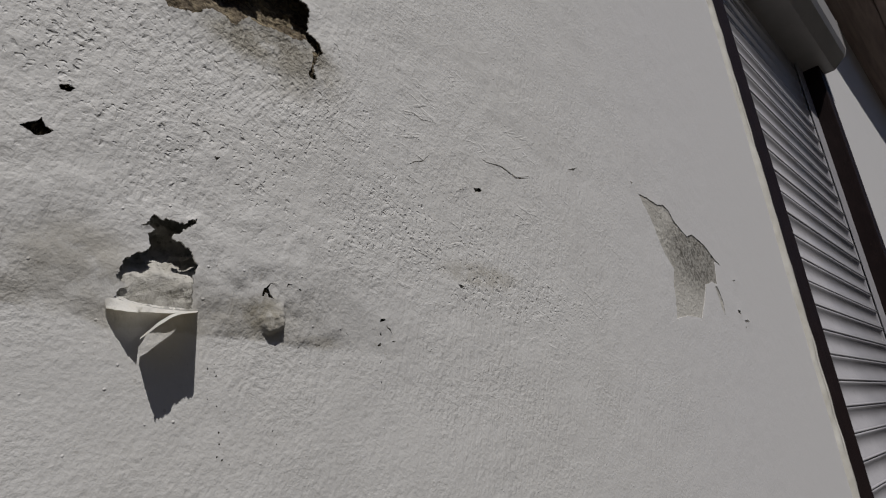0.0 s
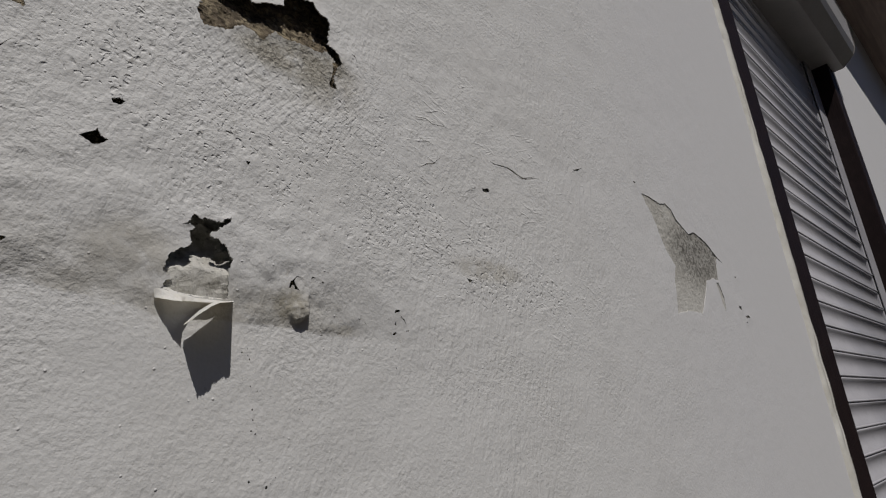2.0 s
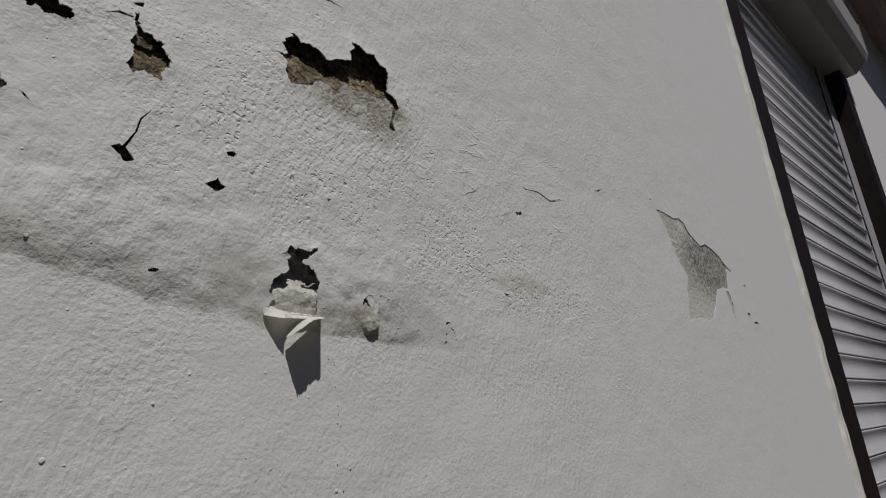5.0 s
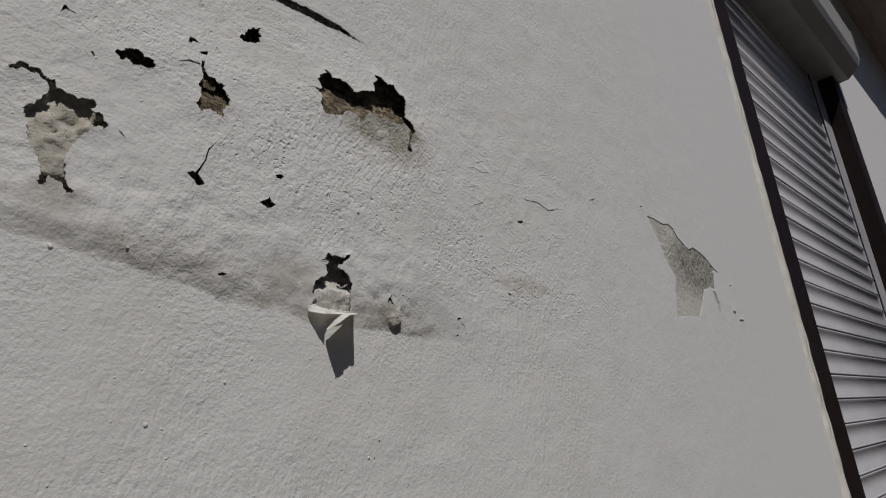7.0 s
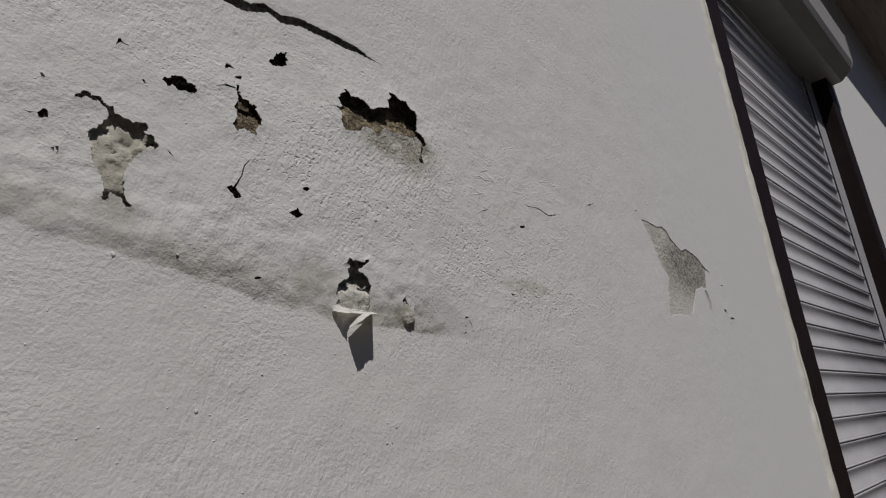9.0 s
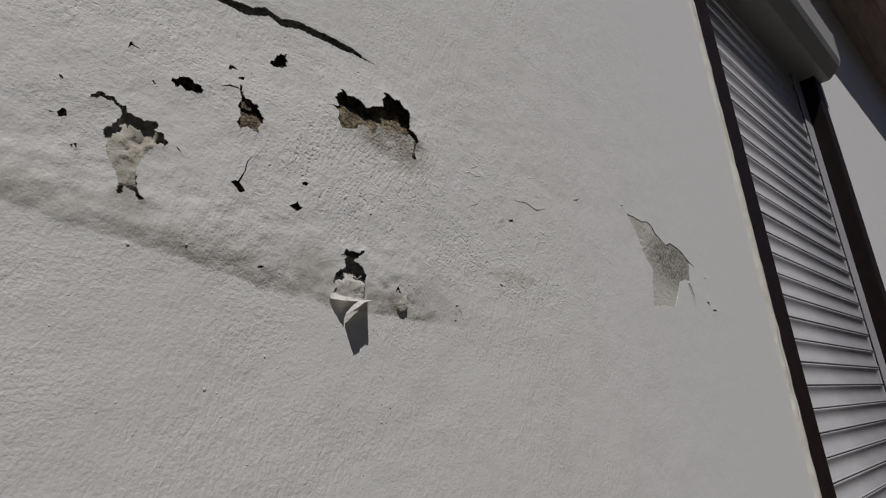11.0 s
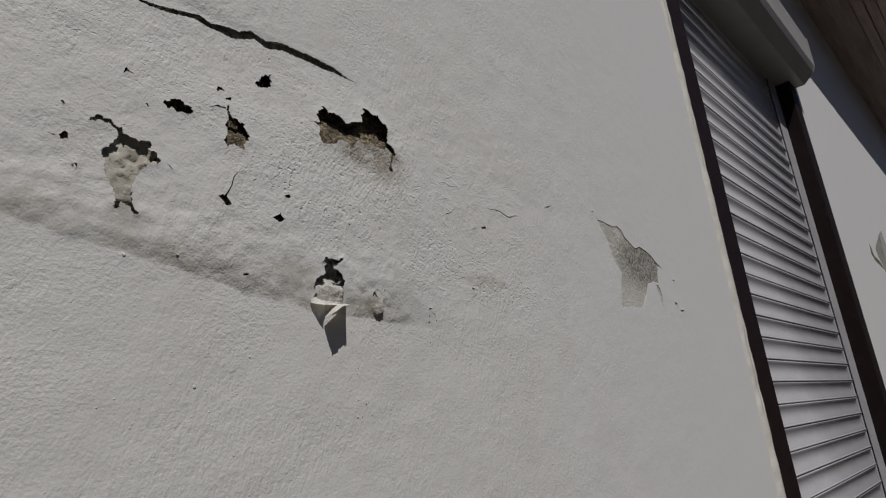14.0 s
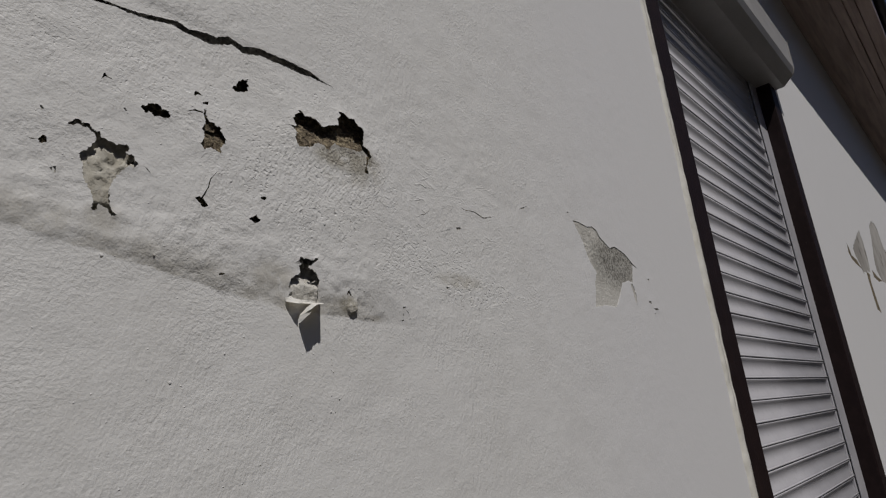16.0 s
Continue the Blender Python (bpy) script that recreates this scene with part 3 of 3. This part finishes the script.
for hair in ([(265.8, 1261.4), (266.8, 1263.8), (268.9, 1263.6), (267.1, 1263.1)], [(271.4, 1261.8), (272.2, 1261.1), (272.9, 1261.7), (272.2, 1262.3)], [(291.7, 1247.2), (293.4, 1246.9), (293.2, 1246.4)], [(296.2, 1245.8), (297.9, 1244.4), (296.6, 1245.1)], [(280.5, 1239.1), (283.3, 1240), (282.6, 1239.4)], [(271.6, 1238.1), (273, 1238.9), (272.9, 1238.2)], [(297.7, 1395.4), (299.9, 1395), (301.2, 1390.8), (299.6, 1394.2)], [(311.1, 1395.6), (313.3, 1394.9), (313.1, 1394.2)], [(50, 1312.2), (51.6, 1312.7), (51.9, 1308.7), (50.8, 1308.4), (51.2, 1310)], [(124, 1372.5), (130.7, 1376.4), (136.4, 1376.2), (136.4, 1375), (130, 1374.9)], [(36.5, 1326.5), (38.7, 1326.6), (41.5, 1327), (38.8, 1325.8)], [(99.4, 1325.1), (101.5, 1323.8), (103.6, 1321.1), (100.9, 1323)]):
    torn(hair, 0.0025, 0.0020, SAND, "hairline split in the paint", 0.0003, 0.0001, seed=40)
for pit in ([(77.5, 1263.6), (78.7, 1264), (79.5, 1263), (78.3, 1262.3)], [(234.1, 1311.4), (236.5, 1311.4), (235.4, 1309.6)], [(374, 1277.8), (378.9, 1276.9), (375.5, 1274.7)], [(819.6, 1304.2), (827.2, 1304), (826.8, 1299), (820, 1300.9)], [(832, 1293.5), (842.6, 1295.2), (849.6, 1293.2), (836.9, 1291.3)], [(830.8, 1286.7), (836.9, 1287.1), (833.6, 1284.4)], [(827.2, 1338.2), (837.4, 1339.4), (832, 1336.1)], [(514.2, 1385.2), (523.8, 1388.6), (531.4, 1391.6), (522.2, 1386.2)], [(620.2, 1402.8), (627.2, 1403.4), (622.3, 1400.9)]):
    torn(pit, 0.0011, 0.0007, LIME, "shallow pit in the paint", 0.0003, 0.0002, seed=50)

# splits along the trowel marks, a dribble of specks below the flake, and pits along the ledge
def slit(line, wide=0.5):
    """A torn outline round a line of corners in millimetres, widest at its middle."""
    n = len(line) - 1
    up = [(x, z + wide * (0.25 + math.sin(math.pi * i / n))) for i, (x, z) in enumerate(line)]
    return up + [(x, z - wide * 0.25) for x, z in line[::-1]]


for line in ([(344.1, 1373.7), (353.0, 1375.3), (358.8, 1373.2), (368.5, 1374.9)], [(345.4, 1360.2), (349.6, 1359.3)], [(350.8, 1359.7), (357.2, 1358.6)], [(347.0, 1356.2), (349.5, 1354.4)], [(344.9, 1340.8), (349.5, 1343.6), (355.8, 1345.6), (362.8, 1352.3)], [(301.5, 1324.0), (301.8, 1318.4), (301.6, 1311.4)], [(287.8, 1349.2), (292.1, 1353.1)], [(301.5, 1280.0), (306.1, 1281.3)], [(310.1, 1288.7), (313.0, 1289.5)], [(436.9, 1359.3), (443.8, 1358.6), (459.9, 1364.8)], [(392.5, 1339.8), (383.9, 1335.4)], [(388.7, 1362.4), (393.4, 1361.5)]):
    torn(slit(line), 0.0011, 0.0008, SAND, "thin split in the paint", 0.0002, 0.0001, seed=60)
for x, z, r in ((235.0, 1229.2, 0.36), (237.4, 1228.0, 0.24), (238.2, 1226.7, 0.36), (237.4, 1230.8, 0.18), (235.0, 1218.7, 0.24), (238.5, 1216.2, 0.24), (241.5, 1214.2, 0.24), (239.5, 1207.2, 0.36), (239.6, 1203.4, 0.36), (238.9, 1199.3, 0.36), (240.7, 1198.0, 0.36), (243.3, 1196.4, 0.24), (237.8, 1181.0, 0.48), (245.1, 1178.3, 0.6), (246.9, 1179.5, 0.24), (249.1, 1181.5, 0.24), (242.4, 1188.5, 0.24), (249.6, 1170.5, 0.36), (240.9, 1169.4, 0.48), (260.3, 1206.8, 0.24), (261.7, 1202.0, 0.24), (213.8, 1200.5, 0.18)):
    torn([(x - r, z - r * 0.4), (x - r * 0.4, z + r * 1.1), (x + r * 0.6, z + r), (x + r, z - r * 0.7), (x, z - r * 1.2)], 0.0016, 0.0013, SAND, "dark speck in the paint", 0.0001, 0.0001, seed=61)
torn([(149.6, 1261.6), (151.5, 1262.8), (153.6, 1262.2), (152.3, 1261.0), (150, 1260.6)], 0.0022, 0.0016, SAND, "dark pit at the edge of the blistered paint", 0.0003, 0.0002, seed=62)
torn([(40.6, 1347.8), (41.7, 1347.9), (42.8, 1346.2), (41.5, 1345.1)], 0.0016, 0.0010, LIME, "shallow pit in the paint", 0.0003, 0.0002, seed=63)

LEFT = (WL, WX0 - 0.012, 0.0, WT)
near_pts = lattice(0.0, 0.46, 1.14, 1.47, 0.0020, rng, [(0.238, 0.276, 1.234, 1.263)])
mid_pts = lattice(-0.04, 0.86, 0.98, 1.66, 0.006, rng, [(0.0, 0.46, 1.14, 1.47)])
tip_pts = lattice(0.238, 0.276, 1.234, 1.263, 0.0007, rng)
far_pts = lattice(-0.3, 1.066, 0.7, 2.4, 0.02, rng, [(-0.04, 0.86, 0.98, 1.66)])
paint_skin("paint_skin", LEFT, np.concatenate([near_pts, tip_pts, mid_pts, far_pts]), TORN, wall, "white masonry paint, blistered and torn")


def flat(x, z):
    return 0.0008 * noise.noise((x * 9, z * 12, 1)) * smooth(0, 0.05, x - WX1)


far_cuts = [ragged(p, 0.006, 0.010, 30) for p in ([(2976, 1724), (3069, 1769), (3203, 1823), (3319, 1863), (3339, 1822), (3337, 1758), (3322, 1696), (3278, 1653), (3192, 1652), (3068, 1626), (3026, 1666), (2982, 1695)],
                                                [(3773, 1974), (3922, 2031), (4042, 2037), (4103, 2008), (4092, 1949), (4127, 1904), (4228, 1893), (4140, 1806), (3797, 1654), (3617, 1655), (3522, 1694), (3548, 1755), (3668, 1862)])]
far_splits = [ragged(p, 0.002, 0.010, 33) for p in ([(2844, 1729), (2869, 1707), (2875, 1679), (2976, 1674), (3054, 1642), (2960, 1647), (2858, 1660), (2819, 1680)], [(3156, 1648), (3249, 1644), (3207, 1602), (3218, 1542), (3221, 1494), (3245, 1466), (3143, 1475), (3142, 1540), (3141, 1605)], [(3352, 1678), (3478, 1661), (3617, 1655), (3482, 1636), (3351, 1643)])]
for cut in far_splits:
    bm = bmesh.new()
    bmesh.ops.triangulate(bm, faces=[bm.faces.new([bm.verts.new((q.x, flat(q.x, q.y) + 0.0004, q.y)) for q in cut])])
    bm.normal_update()
    part("bare_plaster", bm, SAND, wall, "split at the edge of fallen paint, filled flat and dark")
for cut in far_cuts:
    bare_patch(cut, 0.0012, 0.0007, FADED, wall, "grey render where paint fell off beyond the window", 31, 0.012, flat, 0.0006, 0.03)
paint_skin("paint_skin", (WX1, WR, 0.0, WT), lattice(WX1 + 0.03, 6.0, 0.9, 2.9, 0.05, rng), [(cut, 0.0) for cut in far_cuts + far_splits], wall, "white masonry paint, sound but for a few fallen patches", flat)
part("paint_skin", boxes((WX0 - 0.012, WX1, -0.0005, 0.016, WZ1, WT), (WX0 - 0.012, WX1, -0.0005, 0.016, 0, WZ0)), PAINT, wall, "white masonry paint above and below the window")

# hanging flake of paint at the foot of its hole
def sheet(f, nu, nv):
    bm = bmesh.new()
    g = [[bm.verts.new(f(i / nu, j / nv)) for i in range(nu + 1)] for j in range(nv + 1)]
    for a, b in zip(g, g[1:]):
        for i in range(nu):
            bm.faces.new((a[i], a[i + 1], b[i + 1], b[i])).smooth = True
    return bm


def strip(inner, outer, ripple, seed, torn_by=0.10):
    """A thin sheet between two edges given in millimetres (x, out, z), a little crumpled, torn along its outer edge."""
    def at(line, u):
        k = u * (len(line) - 1)
        i = min(int(k), len(line) - 2)
        return Vector(line[i]).lerp(Vector(line[i + 1]), k - i) / 1000

    def f(u, v):
        tear = 1 - torn_by * (0.5 + 0.5 * noise.noise((u * 9, 1, seed)) + 0.4 * noise.noise((u * 27, 1, seed)))
        p = at(inner, u).lerp(at(outer, u), v * tear)
        wave = ripple * noise.noise((u * 4, v * 1.5, seed))
        return (p.x, -p.y - wave, p.z + 0.6 * wave)
    return f


FOLD_IN = [(199.4, 0.8, 1253.2), (205, 0.6, 1252.0), (210, 0.4, 1250.8), (216, 0.3, 1250.4), (222, 0.2, 1250.2), (229, 0.2, 1249.9)]
FOLD_OUT = [(200.0, 1.8, 1247.2), (202.1, 4.4, 1246.3), (205.2, 7.4, 1245.5), (207.3, 8.6, 1245.2), (208.6, 6.0, 1245.9), (212, 3.6, 1246.7), (220, 3.4, 1247.2), (225, 2.8, 1247.8), (229, 1.4, 1248.6)]
TONGUE_IN = [(230.9, 0.2, 1249.7), (224.1, 2.6, 1248.5), (219.9, 3.5, 1246.7), (216.0, 3.6, 1243.9), (212.7, 3.4, 1240.6), (210.5, 3.0, 1238.3)]
TONGUE_OUT = [(224.0, 14.6, 1245.3), (218.5, 15.2, 1244.1), (214.4, 16.4, 1242.0), (211.1, 15.6, 1239.4), (210.3, 9.4, 1238.1), (209.9, 4.2, 1237.5)]
flake = part("paint_flake", sheet(strip(FOLD_IN, FOLD_OUT, 0.0005, 3, 0.08), 48, 8), FLAKE, wall, "loose flake of white paint folding off the wall")
part("curled_tongue", sheet(strip(TONGUE_IN, TONGUE_OUT, 0.0002, 8, 0.15), 60, 10), FLAKE, flake, "torn tongue of paint standing off the wall")

# grains of sand caught under the paint
for k, (gx, gz, gr) in enumerate(((78.6, 1264.5, 1.2), (120.6, 1191.8, 1.0), (155, 1209.7, 0.7), (236.9, 1170.2, 0.8), (107.7, 1268.4, 0.8))):
    bm = bmesh.new()
    bmesh.ops.create_icosphere(bm, subdivisions=3, radius=gr / 1000)
    for q in bm.verts:
        q.co *= 1 + 0.35 * noise.noise(q.co * 900 + Vector((k, 0, 0)))
        q.co.y *= 0.3
        q.co += Vector((gx / 1000, relief(gx / 1000, gz / 1000) - 0.0002, gz / 1000))
    part("painted_grain", bm, PAINT, wall, "painted-over grain of sand", True)


# ---- window with roller shutter ----
window = tagged(new("window_1"), "shuttered window in a dark brown frame flush with the wall", "window", kind="structure")
IN0, IN1 = WX0 + FACE + 0.014, WX1 - FACE
part("jamb", boxes((WX0, IN0, -0.001, 0.19, WZ0, WZ1), bevel=0.002), BROWN, window, "dark brown painted jamb")
part("jamb", boxes((IN1, WX1, -0.001, 0.19, WZ0, WZ1), bevel=0.002), BROWN, window, "dark brown painted jamb")
part("head", boxes((IN0, IN1, 0.085, 0.19, WZ1 - 0.08, WZ1)), BROWN, window)
part("sill", boxes((IN0, IN1, -0.001, 0.19, WZ0, WZ0 + 0.07), bevel=0.002), BROWN, window)

# irregular cream sealant along the frame's outer edge
bm = bmesh.new()
rows = []
for j in range(241):
    z = WZ0 + (WZ1 - WZ0) * j / 240
    w = 0.017 + 0.005 * noise.noise((0, 0, z * 9)) + 0.003 * noise.noise((4, 0, z * 45))
    yy = -0.0015 + 0.0012 * noise.noise((1, 0, z * 30))
    gap = 0.0045 * smooth(0.0, 0.25, noise.noise((7, 0, z * 7)) + 0.35 * noise.noise((8, 0, z * 31)))
    g = 0.45 + 0.35 * noise.noise((5, 0, z * 5)) + 0.12 * noise.noise((5, 0, z * 40))
    xs = (WX0 - 0.004 - w, WX0 - 0.002 - w * 0.85, WX0 - w * g - 0.0012, WX0 - w * g, WX0 - w * g + 0.0012, WX0 + 0.001 + 0.0012 * noise.noise((2, 0, z * 60)), WX0 + 0.0005)
    ys = (0.002, -0.0012 + yy, -0.0030 + yy, -0.0028 + yy + gap, -0.0030 + yy, -0.0028 + yy, 0.002)
    rows.append([bm.verts.new((a, b, z)) for a, b in zip(xs, ys)])
for a, b in zip(rows, rows[1:]):
    for i in range(6):
        bm.faces.new((a[i], a[i + 1], b[i + 1], b[i])).smooth = True
tagged(part("sealant_trim", bm, CREAM), "cracked cream sealant along the brown frame", "trim", kind="structure")

shutter = tagged(new("roller_shutter"), "closed pale grey aluminium roller shutter with concave slats", "shutter")
PITCH, Z_REF = 0.0461, 1.196
GUIDE = 0.080
# one slat: hooked bead at its top, concave blade, thin lip at its foot
blade = [(0.0040, 0.0), (0.0006, 0.0008), (0.0000, 0.0020), (0.0000, 0.0044), (0.0016, 0.0048), (0.0016, 0.0054)]
for i in range(11):
    u = i / 10
    blade.append((0.0005 + 0.0064 * math.sin(math.pi * (0.06 + 0.90 * u ** 1.2)) ** 0.9, 0.0064 + 0.0356 * u))
blade += [(0.0012, 0.0434), (0.0014, 0.0452), (0.0045, 0.0462), (0.0100, 0.0462), (0.0100, 0.0)]
slat_mesh, plugs = None, {}
k0, k1 = int((WZ0 + 0.075 - Z_REF) / PITCH), int((2.20 - Z_REF) / PITCH)
for k in range(k0, k1 + 1):
    if slat_mesh is None:
        first = part("slat", sweep(blade, IN0 + 0.02, IN1 - 0.02, 1), SLAT, shutter)
        slat_mesh = first.data
        slat_mesh.polygons.foreach_set("use_smooth", [len(p.vertices) == 4 for p in slat_mesh.polygons])
        ob = first
    else:
        ob = new("slat", slat_mesh)
        ob.parent = shutter
    for x0 in (IN0 + GUIDE - 0.012, IN1 - GUIDE - 0.010):
        if x0 not in plugs:
            plugs[x0] = part("end_plug", boxes((x0, x0 + 0.022, 0.0016, 0.008, 0.0052, 0.0425), bevel=0.0012), SLAT, ob).data
        else:
            new("end_plug", plugs[x0]).parent = ob
    ob.location = (0, SHUT - 0.004 + random.uniform(-0.0004, 0.0004), Z_REF + k * PITCH + random.uniform(-0.0004, 0.0004))
for x0, x1 in ((IN0, IN0 + GUIDE), (IN1 - GUIDE, IN1)):
    side = 1 if x0 == IN0 else -1
    part("guide_rail", boxes((x0, x1, 0.043, 0.0465, WZ0 + 0.07, 2.21), (x0 if side > 0 else x1 - 0.018, x0 + 0.018 if side > 0 else x1, 0.0465, 0.085, WZ0 + 0.07, 2.21), bevel=0.001), SLAT, shutter, "pale lacquered guide rail")

# shutter box that stands out before the wall
shutter_box = tagged(new("shutter_box"), "grey-white lacquered shutter box with chamfered lower edge", "shutter box")
BZ = 2.203
outline = [(0.06, BZ), (-0.030, BZ), (-0.066, BZ + 0.030), (-0.0745, BZ + 0.050), (-0.0765, BZ + 0.155), (-0.060, BZ + 0.175), (0.012, BZ + 0.185), (0.012, BZ + 0.05), (0.06, BZ + 0.05)]
part("casing", sweep(outline, WX0 + 0.016, WX1 - 0.004, 1), BOX, shutter_box)
cap = [(y * 1.02 - 0.0004, BZ + (z - BZ) * 1.015 - 0.001) for y, z in outline[:7]] + [(-0.002, BZ + 0.184), (-0.002, BZ - 0.001)]
cap = [q for q in cap if q[0] < 0.0]
for x0 in (WX0 + 0.012, WX1 - 0.004):
    part("end_cap", sweep(cap, x0, x0 + 0.004), BOX, shutter_box, "lacquered end cap")

# ---- eaves ----
eaves = tagged(new("eaves"), "brown boarded eaves above the wall", "eaves", kind="structure")
EZ = 3.0
for y0, y1, dz in ((-0.165, 0.02, 0.03), (-0.215, -0.168, 0.0), (-0.262, -0.218, 0.014), (-0.322, -0.265, 0.0)):
    part("soffit_board", boxes((WL, WR, y0, y1, EZ + dz, EZ + dz + 0.03), bevel=0.003), WOOD, eaves)
part("roof_slab", boxes((WL, WR, -0.322, 0.9, EZ + 0.045, EZ + 0.16)), WOOD, eaves)
gutter = [(-0.324 - 0.025 * (1 - math.cos(a)), EZ + 0.12 - 0.025 * math.sin(a)) for a in [math.pi * i / 10 for i in range(11)]]
gutter += [(y * 1.0 + (0.003 if y < -0.349 else -0.003), z + 0.004) for y, z in gutter[::-1]]
part("gutter", sweep(gutter, WL, WR), DARK, eaves, "dark metal gutter")
